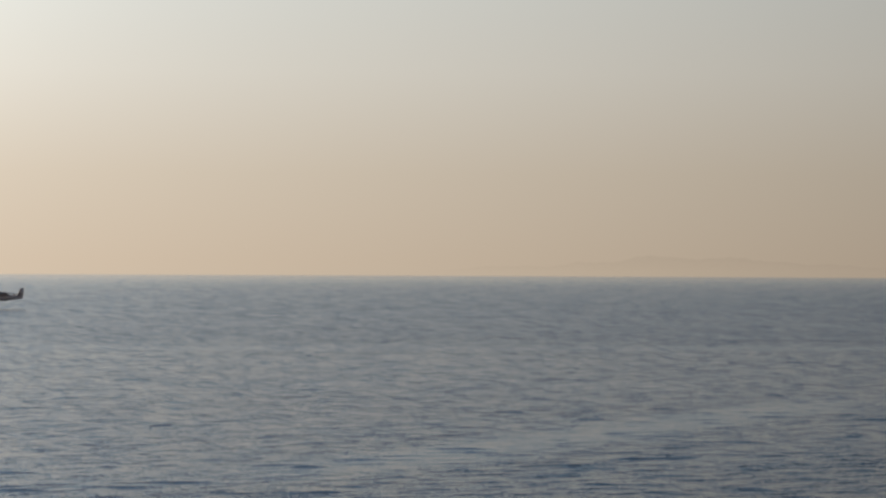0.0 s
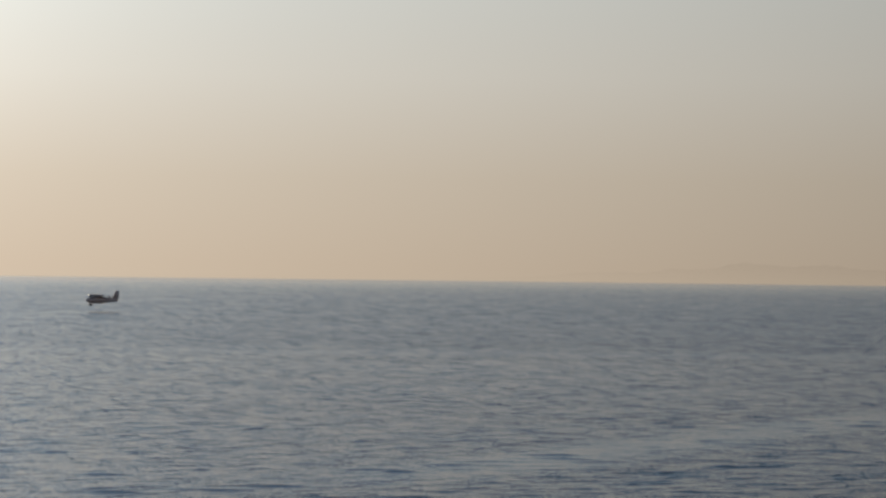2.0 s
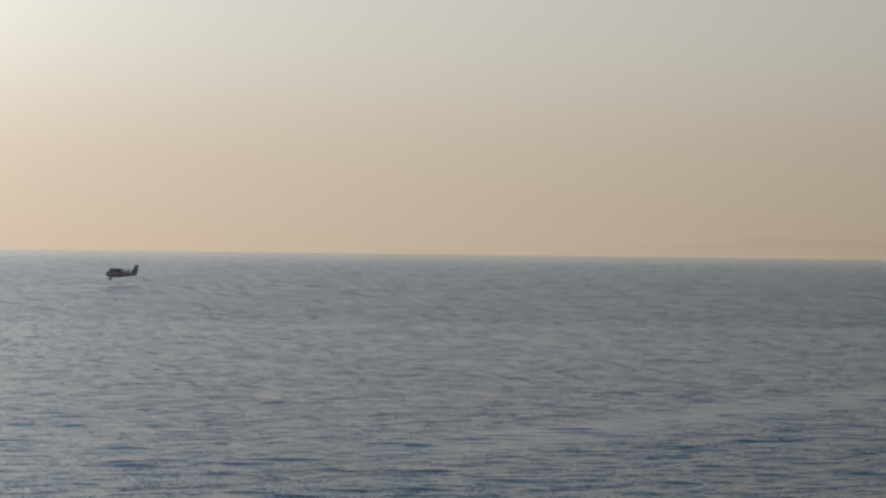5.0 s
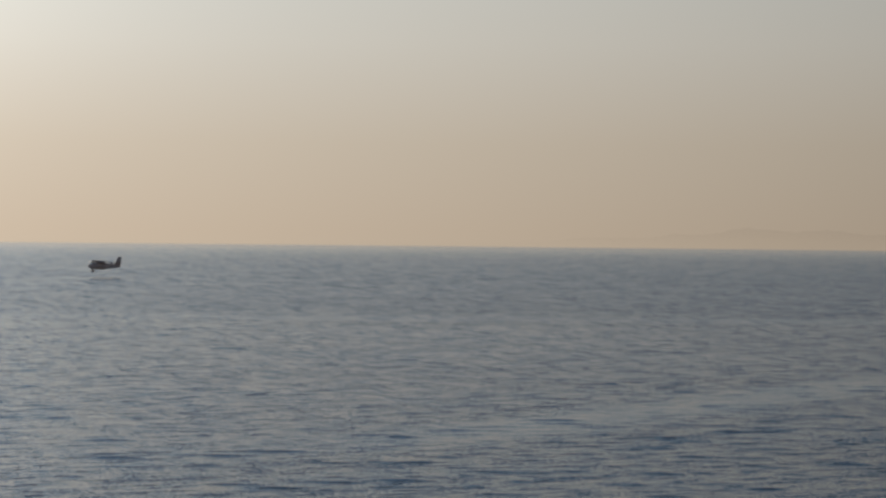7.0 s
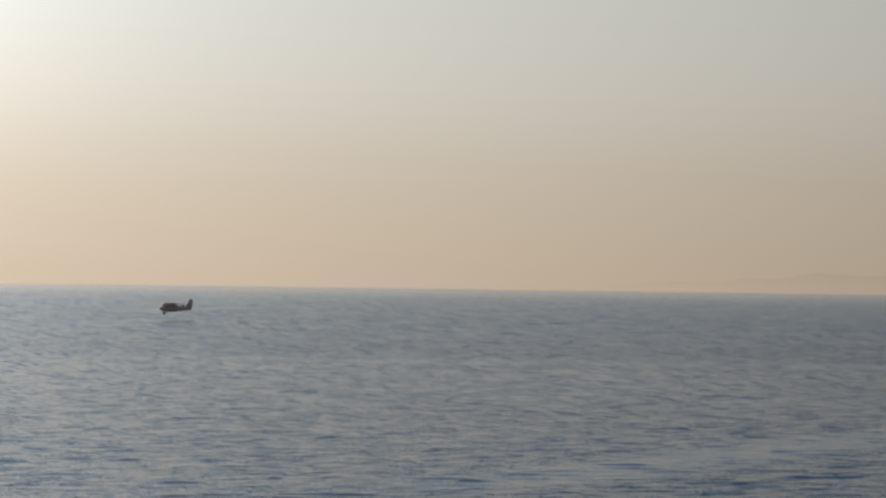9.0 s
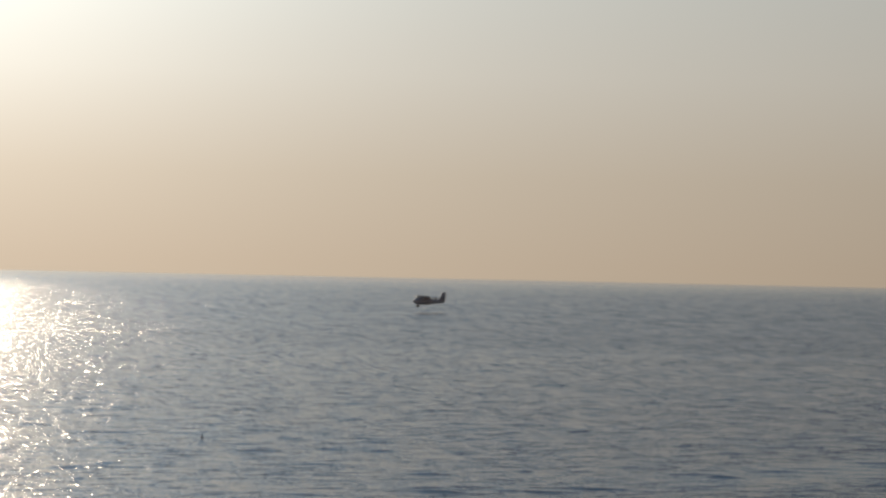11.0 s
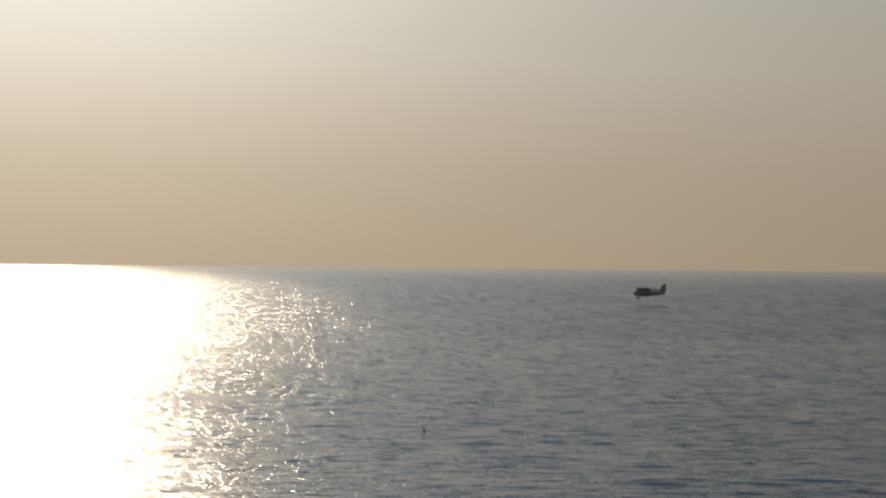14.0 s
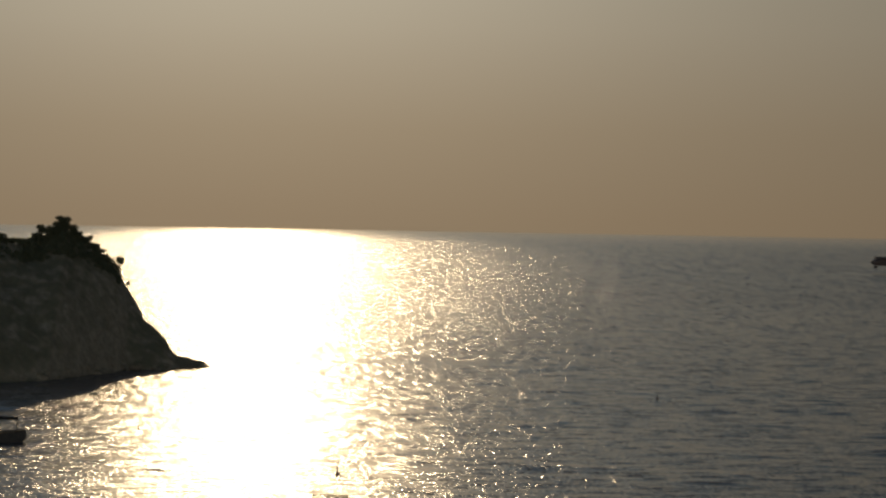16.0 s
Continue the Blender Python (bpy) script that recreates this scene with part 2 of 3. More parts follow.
def rings(bm, loops, cap=True):
    """Skin a row of closed loops with the same number of points."""
    rows = [[bm.verts.new(p) for p in loop] for loop in loops]
    n = len(rows[0])
    for a, b in zip(rows, rows[1:]):
        for i in range(n):
            bm.faces.new((a[i], a[(i + 1) % n], b[(i + 1) % n], b[i]))
    if cap:
        bm.faces.new(rows[0])
        bm.faces.new(list(reversed(rows[-1])))


def rod(bm, a, b, r0, r1=None, sides=8):
    a, b = Vector(a), Vector(b)
    r1 = r0 if r1 is None else r1
    turn = (b - a).to_track_quat("Z", "Y").to_matrix()
    loops = []
    for at, r in ((a, r0), (b, r1)):
        loops.append([at + turn @ Vector((r * math.cos(k * math.tau / sides), r * math.sin(k * math.tau / sides), 0))
                      for k in range(sides)])
    rings(bm, loops)


def lathe(bm, profile, sides=20):
    loops = [[(r * math.cos(k * math.tau / sides), r * math.sin(k * math.tau / sides), z) for k in range(sides)]
             for r, z in profile]
    rings(bm, loops)


def wing_loops(stations, points=7):
    """Aerofoil loops; a station is (leading edge, trailing edge) as points and the thickness, with its up vector."""
    loops = []
    for lead, trail, thick, up in stations:
        lead, trail, up = Vector(lead), Vector(trail), Vector(up)
        top, low = [], []
        for k in range(points + 1):
            f = k / points
            half = thick * 2.6 * (math.sqrt(f) * 0.62 - f * 0.36 - f * f * 0.26) + 0.012
            at = lead.lerp(trail, f)
            top.append(at + up * half)
            low.append(at - up * half * 0.75)
        loops.append(top + low[::-1])
    return loops


# ---- the sea: one sheet to the horizon, with the waves as relief ----
def build_sea():
    rng = np.random.default_rng(5)
    fine = np.linspace(-8.0, 38.0, 1150)
    coarse = np.linspace(38.0, 352.0, 74)[1:-1]
    angles = np.radians(np.concatenate([fine, coarse]))
    near = np.array([0.02, 50.0, 100.0, 150.0])
    rows = np.geomspace(205.0, 3000.0, 1230)
    far = np.geomspace(3000.0, SEA_EDGE, 24)[1:]
    radii = np.concatenate([near, rows, far])
    R, A = np.meshgrid(radii, angles, indexing="ij")
    X, Y = R * np.sin(A), R * np.cos(A)
    Z = np.zeros_like(X)
    cell = np.maximum(np.gradient(radii)[:, None], R * 0.0007)
    for k in range(64):
        length = 1.7 * (7.0 / 1.7) ** rng.random()
        head = radians(rng.normal(20.0, 13.0))
        wave = 2 * np.pi / length
        phase = wave * (X * np.sin(head) + Y * np.cos(head)) + rng.random() * 6.28
        size = 0.0019 * length ** 0.75
        keep = np.clip((length / cell - 2.5) / 3.0, 0, 1)
        # groups of higher waves, with calm between
        group = 0.55 + 0.75 * np.sin(X / rng.uniform(18, 70) + rng.random() * 6) * np.sin(Y / rng.uniform(14, 60) + rng.random() * 6)
        Z += size * keep * group * (np.sin(phase) + 0.22 * np.cos(2 * phase))
    spread = np.abs((np.degrees(A) - 15.0 + 180) % 360 - 180)
    Z *= np.clip((25.0 - spread) / 3.0, 0, 1) * np.clip((R - 190) / 20, 0, 1)
    # single steeper crests, facing the shore
    for k in range(2400):
        far_off = 215.0 * (900.0 / 215.0) ** (rng.random() ** 0.85)
        side = radians(rng.uniform(-6, 36))
        long, wide = rng.uniform(0.7, 3.4) * (0.7 + far_off / 700), rng.uniform(0.38, 0.65) * far_off / 340
        tall = 0.03 + 0.14 * rng.random() ** 4
        if k % 24 == 0:
            far_off, long, wide, tall = rng.uniform(260.0, 470.0), long * 0.8 + 1.2, 0.45, rng.uniform(0.09, 0.16)
        r0, r1 = np.searchsorted(radii, [far_off - 5 * wide, far_off + 9 * wide])
        a0, a1 = np.searchsorted(angles[:len(fine)], [side - 2.6 * long / far_off, side + 2.6 * long / far_off])
        if r1 <= r0 or a1 <= a0:
            continue
        turn = rng.normal(0, 0.06)
        u = (A[r0:r1, a0:a1] - side) * far_off
        v = R[r0:r1, a0:a1] - far_off - u * turn - 0.35 * wide * np.sin(u / long * 2.3 + k)
        face = np.where(v < 0, np.exp(-(v / wide) ** 2), np.exp(-(v / (2.6 * wide)) ** 2))
        Z[r0:r1, a0:a1] += tall * np.exp(-(u / long) ** 2) * face
    nr, na = X.shape
    co = np.stack([X, Y, Z], -1).reshape(-1, 3)
    i, j = np.meshgrid(np.arange(nr - 1), np.arange(na), indexing="ij")
    jn = (j + 1) % na
    quads = np.stack([i * na + j, i * na + jn, (i + 1) * na + jn, (i + 1) * na + j], -1).reshape(-1, 4)[:, ::-1]
    me = bpy.data.meshes.new("sea")
    me.vertices.add(len(co))
    me.vertices.foreach_set("co", co.astype(np.float32).ravel())
    me.loops.add(quads.size)
    me.loops.foreach_set("vertex_index", quads.astype(np.int32).ravel())
    me.polygons.add(len(quads))
    me.polygons.foreach_set("loop_start", np.arange(0, quads.size, 4, dtype=np.int32))
    me.update(calc_edges=True)
    smooth(me)
    me.materials.append(SEA)
    return tagged(new("water", me), "grey-blue evening sea with low waves and sun glitter", "sea", kind="structure")


build_sea()


# ---- far hills, haze put into their material ----
def build_hills():
    bm = bmesh.new()
    rows = []
    for k in range(201):
        bearing = 23.5 + k * 0.075
        swell = table(bearing, [(23.5, 0), (25.4, 15), (27.0, 20), (28.3, 28), (29.4, 38), (30.3, 32), (31.5, 34), (33.0, 26), (36.0, 16), (38.5, 0)])
        height = swell * (1 + 0.25 * noise.noise(Vector((bearing * 1.3, 2.3, 0))) + 0.12 * noise.noise(Vector((bearing * 5, 7.3, 0)))) + 1
        rows.append([bm.verts.new(at_bearing(bearing, d, z))
                     for d, z in ((4760, -2), (4790, height * 0.45), (4830, height), (4870, height * 0.5), (4890, -2))])
    for a, b in zip(rows, rows[1:]):
        for i in range(4):
            bm.faces.new((a[i], a[i + 1], b[i + 1], b[i]))
    return tagged(part("backdrop", bm, HILL, soft=True), "faint low hills, evening haze worked in as transparency", "hills", kind="structure")


build_hills()


# ---- the headland ----
NEAR_SHORE = [(-112.8, 300), (-51.2, 385), (-38.2, 395), (-28.7, 405), (-24.8, 415), (-21.1, 425), (-17.8, 434), (-14.3, 434), (-10.0, 435.7),
              (-6.0, 439.8), (-3.6, 442.2)]
FAR_SHORE = [(-112.8, 493.5), (-51.2, 470.5), (-38.2, 469.2), (-28.7, 469.5), (-24.8, 468.2), (-21.1, 465.3), (-17.8, 461.4), (-14.3, 453.4), (-10.0, 445.1),
             (-6.0, 445.0), (-3.6, 445.1)]
RIDGE = [(-112.8, 24.6), (-51.2, 23.0), (-38.7, 21.5), (-32.5, 21.8), (-29.2, 23.0), (-24.8, 21.3), (-22.2, 19.2), (-19.9, 16.7), (-17.8, 13.1),
         (-16.3, 10.1), (-15.3, 8.5), (-14.3, 7.4), (-13.3, 6.4), (-11.1, 4.7), (-10.2, 3.1), (-9.2, 2.3), (-6.3, 1.5), (-4.4, 1.0),
         (-3.6, 0.2)]


def ground_height(x, y):
    lo, hi = table(x, NEAR_SHORE), table(x, FAR_SHORE)
    crest = lo + (hi - lo) * 0.62
    f = (y - lo) / (crest - lo) if y < crest else (hi - y) / (hi - crest)
    rough = noise.fractal(Vector((x * 0.13, y * 0.1, 3.1)), 1.0, 2.0, 5)
    fine = noise.fractal(Vector((x * 0.58, y * 0.4, 9.7)), 0.9, 2.0, 4)
    if f < 0:
        return max(-2.5, f * 8) + 0.15 * fine
    top = table(x, RIDGE)
    rise = min(1.0, f) ** 0.72
    top += 0.3 * noise.noise(Vector((x * 0.9, 4.0, 0.5))) * min(1, top / 2)
    return top * rise * (1 + 0.10 * rough * (1 - rise)) + (0.22 * fine + 0.35 * rough) * min(1, top / 6) * min(1, f * 5) - 0.1


def build_headland():
    bm = bmesh.new()
    xs = np.concatenate([np.linspace(-112, -43, 50)[:-1], np.linspace(-43, -2.7, 170)])
    grid = []
    for x in xs:
        lo, hi = table(x, NEAR_SHORE), table(x, FAR_SHORE)
        ys = np.linspace(lo - 3.5, hi + 3.5, 150)
        grid.append([bm.verts.new((x + 0.25 * noise.noise(Vector((x * 0.9, y * 0.9, 1))), y, ground_height(x, y))) for y in ys])
    for a, b in zip(grid, grid[1:]):
        for i in range(len(a) - 1):
            bm.faces.new((a[i], b[i], b[i + 1], a[i + 1]))
    return tagged(part("ground", bm, ROCK, soft=True), "dark rocky headland sloping down to a low point in the sea",
                  "headland", kind="structure")


build_headland()


def boulder(rng, size):
    bm = bmesh.new()
    bmesh.ops.create_icosphere(bm, subdivisions=2, radius=size)
    seed = rng.random() * 50
    for v in bm.verts:
        d = 1 + 0.45 * noise.noise(v.co / size * 1.1 + Vector((seed, 0, 0))) + 0.15 * noise.noise(v.co / size * 3 + Vector((0, seed, 0)))
        v.co = Vector((v.co.x * 1.3 * d, v.co.y * d, v.co.z * 0.7 * d))
    return bm


rock_rng = random.Random(12)
rock_shapes = []
for k in range(4):
    rock_shapes.append(boulder(rock_rng, 1.0))
rock_meshes = []
for bm in rock_shapes:
    me = bpy.data.meshes.new("rock")
    bm.to_mesh(me)
    bm.free()
    me.materials.append(ROCK)
    rock_meshes.append(me)
for k in range(34):
    x = rock_rng.uniform(-31, -4.5)
    y = table(x, NEAR_SHORE) + rock_rng.uniform(-1.0, 1.2)
    s = rock_rng.uniform(0.25, 0.85) * (0.6 if x > -10 else 1.2)
    ob = new("rock", rock_meshes[k % 4])
    ob.matrix_world = pose(x, y, max(0.0, ground_height(x, y)) * 0.8, 0, 0, rock_rng.uniform(0, 360)) @ Matrix.Diagonal((s, s, s, 1))
    tagged(ob, "dark wet rock at the foot of the headland", "rock", "rocks along the shore")


# ---- trees and scrub on the headland ----
def build_plant(rng, name, label, x, pads):
    """A pine or bush with flat pads of needles (offset, height, half width, half height), each on a limb of its own."""
    lo, hi = table(x, NEAR_SHORE), table(x, FAR_SHORE)
    y = lo + (hi - lo) * 0.62
    root = holder(name, pose(x, y, ground_height(x, y) - 0.1), label, name, "plants on the headland")
    trunk, crown = bmesh.new(), bmesh.new()
    top = max(pads, key=lambda p: p[1])
    tall = top[1]
    fork = Vector((top[0] * 0.4 + rng.uniform(-0.08, 0.08), rng.uniform(-0.1, 0.1), tall * 0.4))
    rod(trunk, (0, 0, -0.5), fork, 0.05 + tall * 0.035, 0.03 + tall * 0.024, 8)
    for dx, z, wide, thick in pads:
        at = Vector((dx, rng.uniform(-0.2, 0.2), z))
        rod(trunk, fork, at, 0.03 + tall * 0.018, 0.025, 6)
        for k in range(5):
            a = rng.uniform(0, math.tau)
            rod(trunk, at, at + Vector((math.cos(a) * wide * 0.7, math.sin(a) * wide * 0.6, thick * rng.uniform(-0.3, 0.5))), 0.025, 0.01, 5)
        clumps = [Vector((rng.uniform(-1, 1) * wide * 0.72, rng.uniform(-0.6, 0.6) * wide, rng.uniform(-0.5, 0.6) * thick))
                  for k in range(max(6, int(wide * 15)))]
        for clump in clumps:
            for k in range(42):
                d = Vector((rng.gauss(0, 1), rng.gauss(0, 1), rng.gauss(0, 0.6))).normalized() * rng.random() ** 0.45
                spot = at + clump + Vector((d.x * wide * 0.34, d.y * wide * 0.34, d.z * thick * 0.75))
                s = rng.uniform(0.05, 0.13)
                turn = Euler((rng.uniform(0, 6.3), rng.uniform(0, 6.3), rng.uniform(0, 6.3))).to_matrix()
                crown.faces.new([crown.verts.new(turn @ Vector(p) * s + spot)
                                 for p in ((-1, -0.6, 0), (0.9, -0.8, 0.15), (1.1, 0.7, -0.1), (-0.8, 0.9, 0.2))])
    part("trunk", trunk, BARK, root)
    part("crown", crown, LEAF, root)
    return root


plant_rng = random.Random(31)
FLAT_PINE = "dark windblown pine with a flat crown on the headland's crest"
LOW_PINE = "low dark pine with layered branches on the headland's shoulder"
BUSH = "small dark bush clinging to the headland's slope"
PLANTS = [
    ("tree", FLAT_PINE, -29.5, [(0.0, 2.65, 1.4, 0.5), (0.1, 2.0, 1.2, 0.5), (-1.0, 1.8, 1.0, 0.45), (0.9, 1.25, 1.9, 0.5), (-1.6, 1.0, 1.3, 0.5)]),
    ("tree", FLAT_PINE, -33.0, [(-0.2, 2.65, 0.95, 0.4), (0.0, 2.0, 1.0, 0.5), (0.9, 2.2, 1.3, 0.55), (-0.9, 1.2, 1.0, 0.5), (1.8, 1.6, 1.2, 0.5)]),
    ("tree", LOW_PINE, -27.0, [(0.0, 0.85, 1.0, 0.4), (-0.8, 1.2, 0.8, 0.35)]),
    ("tree", LOW_PINE, -25.4, [(0.1, 0.85, 0.85, 0.38), (-0.6, 0.5, 0.8, 0.4)]),
    ("tree", LOW_PINE, -24.2, [(0.2, 0.5, 1.0, 0.3)]),
    ("tree", LOW_PINE, -23.2, [(0.2, 0.3, 0.85, 0.3)]),
    ("tree", "small dark pine on a slender stem, leaning out over the slope", -20.6, [(0.95, 1.15, 0.95, 0.6), (1.3, 0.8, 0.6, 0.4)]),
    ("bush", BUSH, -18.3, [(0.15, 0.85, 0.45, 0.4)]),
    ("tree", LOW_PINE, -39.8, [(0.0, 1.1, 0.9, 0.4)]),
    ("tree", LOW_PINE, -37.5, [(0.0, 0.8, 1.1, 0.35)]),
    ("bush", BUSH, -34.8, [(0.0, 0.6, 0.8, 0.4)]),
]
for name, label, x, pads in PLANTS:
    build_plant(plant_rng, name, label, x, pads)
# a thicket closes the crest under the pines
for x, wide, thick in ((-40.6, 1.5, 0.6), (-38.6, 1.4, 0.5), (-36.4, 1.4, 0.5), (-34.0, 1.3, 0.6), (-32.8, 1.5, 0.9), (-31.3, 1.5, 1.0), (-29.8, 1.4, 0.9),
                       (-28.6, 1.3, 0.8), (-27.4, 1.1, 0.6), (-26.1, 0.9, 0.5)):
    build_plant(plant_rng, "bush", "dense dark bush under the pines on the headland's crest", x, [(0.0, thick * 0.7, wide, thick), (0.4, thick * 0.35, wide, thick * 0.7)])


def build_scrub():
    """Uncountable low scrub over the top and the upper slope."""
    rng = random.Random(77)
    verts, faces = [], []
    for k in range(1300):
        x = rng.uniform(-80, -19.5) if k % 3 else rng.uniform(-36, -20)
        lo, hi = table(x, NEAR_SHORE), table(x, FAR_SHORE)
        y = lo + (hi - lo) * rng.uniform(0.5, 0.75)
        z = ground_height(x, y)
        if z < 10 + 7 * rng.random():
            continue
        r = rng.uniform(0.35, 1.0)
        for m in range(26):
            d = Vector((rng.gauss(0, 1), rng.gauss(0, 1), abs(rng.gauss(0, 0.8)))).normalized() * r * rng.random() ** 0.4
            s = rng.uniform(0.08, 0.2)
            turn = Euler((rng.uniform(0, 6.3), rng.uniform(0, 6.3), rng.uniform(0, 6.3))).to_matrix()
            base = len(verts)
            for p in ((-1, -0.6, 0), (0.9, -0.8, 0.1), (1.0, 0.8, -0.1), (-0.8, 0.9, 0.1)):
                verts.append(tuple(Vector((x, y, z)) + d + turn @ Vector(p) * s))
            faces.append((base, base + 1, base + 2, base + 3))
    me = bpy.data.meshes.new("scrub")
    me.from_pydata(verts, [], faces)
    me.materials.append(LEAF)
    return tagged(new("scrub", me), "dense dark scrub covering the headland", "scrub", kind="stuff")


build_scrub()


# ---- the flying boat ----
def build_plane(m):
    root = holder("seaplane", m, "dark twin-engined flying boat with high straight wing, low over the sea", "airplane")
    # hull: stations from nose to tail: x, half width, keel, chine, deck
    stations = [(9.75, 0.3, -0.6, -0.3, 0.25), (9.3, 0.8, -1.15, -0.5, 0.75), (8.2, 1.1, -1.5, -0.65, 1.15),
                (7.0, 1.28, -1.75, -0.8, 1.65), (6.0, 1.35, -1.85, -0.88, 1.92), (3.0, 1.35, -1.9, -0.9, 1.95),
                (0.5, 1.35, -1.9, -0.9, 1.92), (-0.6, 1.32, -1.8, -0.85, 1.85), (-0.75, 1.3, -1.4, -0.75, 1.84),
                (-3.5, 1.15, -1.15, -0.6, 1.6), (-6.5, 0.85, -0.8, -0.3, 1.35), (-8.6, 0.55, -0.5, -0.05, 1.2),
                (-9.9, 0.25, -0.1, 0.2, 1.1)]
    loops = []
    for x, w, keel, chine, deck in stations:
        h = deck - chine
        half = [(0, keel), (w * 0.55, keel * 0.55 + chine * 0.45), (w, chine), (w * 1.0, chine + h * 0.45), (w * 0.82, chine + h * 0.8),
                (w * 0.45, chine + h * 0.96)]
        loop = half + [(0, deck)] + [(-a, b) for a, b in half[:0:-1]]
        loops.append([(x, a, b) for a, b in loop])
    bm = bmesh.new()
    rings(bm, loops)
    body = part("fuselage", bm, PAINT, root, soft=True)
    for side in (1, -1):
        bm = bmesh.new()
        rings(bm, [[(6.2, side * 1.28, 0.85), (6.2, side * 1.08, 1.5), (6.2, side * 1.2, 1.5), (6.2, side * 1.4, 0.85)],
                   [(7.3, side * 1.15, 0.80), (7.3, side * 0.92, 1.32), (7.3, side * 1.06, 1.34), (7.3, side * 1.32, 0.80)]])
        part("side_window", bm, PANE, body, "dark cockpit side window")
    bm = bmesh.new()
    rings(bm, [[(7.15, -0.9, 1.45), (7.15, 0.9, 1.45), (7.2, 0.9, 1.62), (7.2, -0.9, 1.62)],
               [(8.15, -0.75, 1.0), (8.15, 0.75, 1.0), (8.2, 0.75, 1.17), (8.2, -0.75, 1.17)]])
    part("windscreen", bm, PANE, body, "dark sloping windscreen")
    bm = bmesh.new()
    box(bm, (0.9, 0.04, 1.2), pose(-2.2, 1.2, 0.35, 6, 0, 0), 0.02)
    part("cabin_door", bm, BELLY, body)
    # wing on a low pylon
    bm = bmesh.new()
    rings(bm, wing_loops([((3.4, s, 2.4), (-0.1, s, 2.35), 0.30 if abs(s) < 11 else 0.22, (0, 0, 1))
                          for s in (-14.2, -9, -4, 0, 4, 9, 14.2)]))
    wing = part("wing", bm, PAINT, root, soft=True)
    bm = bmesh.new()
    box(bm, (3.4, 1.5, 0.6), pose(1.7, 0, 2.05), 0.12)
    part("wing_pylon", bm, PAINT, wing)
    for side in (1, -1):
        bm = bmesh.new()
        box(bm, (0.75, 7.0, 0.10), pose(-0.42, side * 5.2, 2.28, 0, 6, 0), 0.03)
        part("flap", bm, BELLY, wing)
        bm = bmesh.new()
        box(bm, (0.6, 4.6, 0.08), pose(-0.35, side * 11.4, 2.32), 0.025)
        part("aileron", bm, BELLY, wing)
    for side in (1, -1):
        # engine nacelle, propeller at rest
        bm = bmesh.new()
        sec = [(5.6, 0.34, 2.6), (5.3, 0.5, 2.6), (4.2, 0.62, 2.57), (2.2, 0.6, 2.57), (0.6, 0.4, 2.5), (-0.4, 0.12, 2.45)]
        rings(bm, [[(x, side * 3.1 + r * 0.85 * math.cos(k * math.tau / 14), z + r * math.sin(k * math.tau / 14)) for k in range(14)]
                   for x, r, z in sec])
        nacelle = part("engine_nacelle", bm, PAINT, root, soft=True)
        bm = bmesh.new()
        rings(bm, [[(x, side * 3.1 + r * math.cos(k * math.tau / 12), 2.6 + r * math.sin(k * math.tau / 12)) for k in range(12)]
                   for x, r in ((5.6, 0.32), (5.95, 0.26), (6.2, 0.12), (6.28, 0.03))])
        part("spinner", bm, DARK, nacelle, soft=True)
        for b in range(4):
            a = radians(28 + 90 * b)
            d = Vector((0, math.cos(a), math.sin(a)))
            q = Vector((0, -math.sin(a), math.cos(a)))
            hub = Vector((5.8, side * 3.1, 2.6))
            bm = bmesh.new()
            rings(bm, [[hub + d * r + q * w + Vector((0.05, 0, 0)), hub + d * r - q * w + Vector((0.09, 0, 0)),
                        hub + d * r - q * w + Vector((0.03, 0, 0)), hub + d * r + q * w - Vector((0.01, 0, 0))]
                       for r, w in ((0.2, 0.07), (0.9, 0.14), (1.7, 0.12), (1.98, 0.05))])
            part("propeller_blade", bm, DARK, nacelle)
        bm = bmesh.new()
        rod(bm, (2.2, side * 3.55, 2.4), (1.5, side * 3.72, 2.3), 0.14, 0.12, 10)
        part("exhaust_stack", bm, DARK, nacelle)
        # float under the wing tip
        bm = bmesh.new()
        rings(bm, [[(x, side * 12.2 + a * w, z0 + b * h) for a, b in ((0, -1), (0.8, -0.2), (0.7, 0.7), (0, 1), (-0.7, 0.7), (-0.8, -0.2))]
                   for x, w, h, z0 in ((3.0, 0.06, 0.06, 0.15), (2.4, 0.28, 0.3, 0.05), (1.0, 0.36, 0.4, 0.0), (-0.2, 0.2, 0.22, 0.12),
                                       (-0.6, 0.05, 0.06, 0.2))])
        wing_float = part("wing_float", bm, BELLY, root, soft=True)
        bm = bmesh.new()
        rings(bm, wing_loops([((2.0, side * 12.2, 0.3), (0.9, side * 12.2, 0.3), 0.08, (0, 1, 0)),
                              ((2.2, side * 12.2, 2.33), (0.8, side * 12.2, 2.33), 0.08, (0, 1, 0))]))
        part("float_strut", bm, PAINT, wing_float)
    # tail
    bm = bmesh.new()
    rings(bm, wing_loops([((-5.2, 0, 1.0), (-9.1, 0, 0.9), 0.16, (0, 1, 0)), ((-6.7, 0, 2.2), (-9.35, 0, 2.2), 0.15, (0, 1, 0)),
                          ((-8.3, 0, 5.6), (-9.9, 0, 5.6), 0.10, (0, 1, 0))]))
    fin = part("tail_fin", bm, PAINT, root, soft=True)
    bm = bmesh.new()
    rings(bm, wing_loops([((-9.15, 0, 0.95), (-10.15, 0, 0.95), 0.07, (0, 1, 0)), ((-9.95, 0, 5.5), (-10.6, 0, 5.5), 0.05, (0, 1, 0))]))
    part("rudder", bm, BELLY, fin)
    bm = bmesh.new()
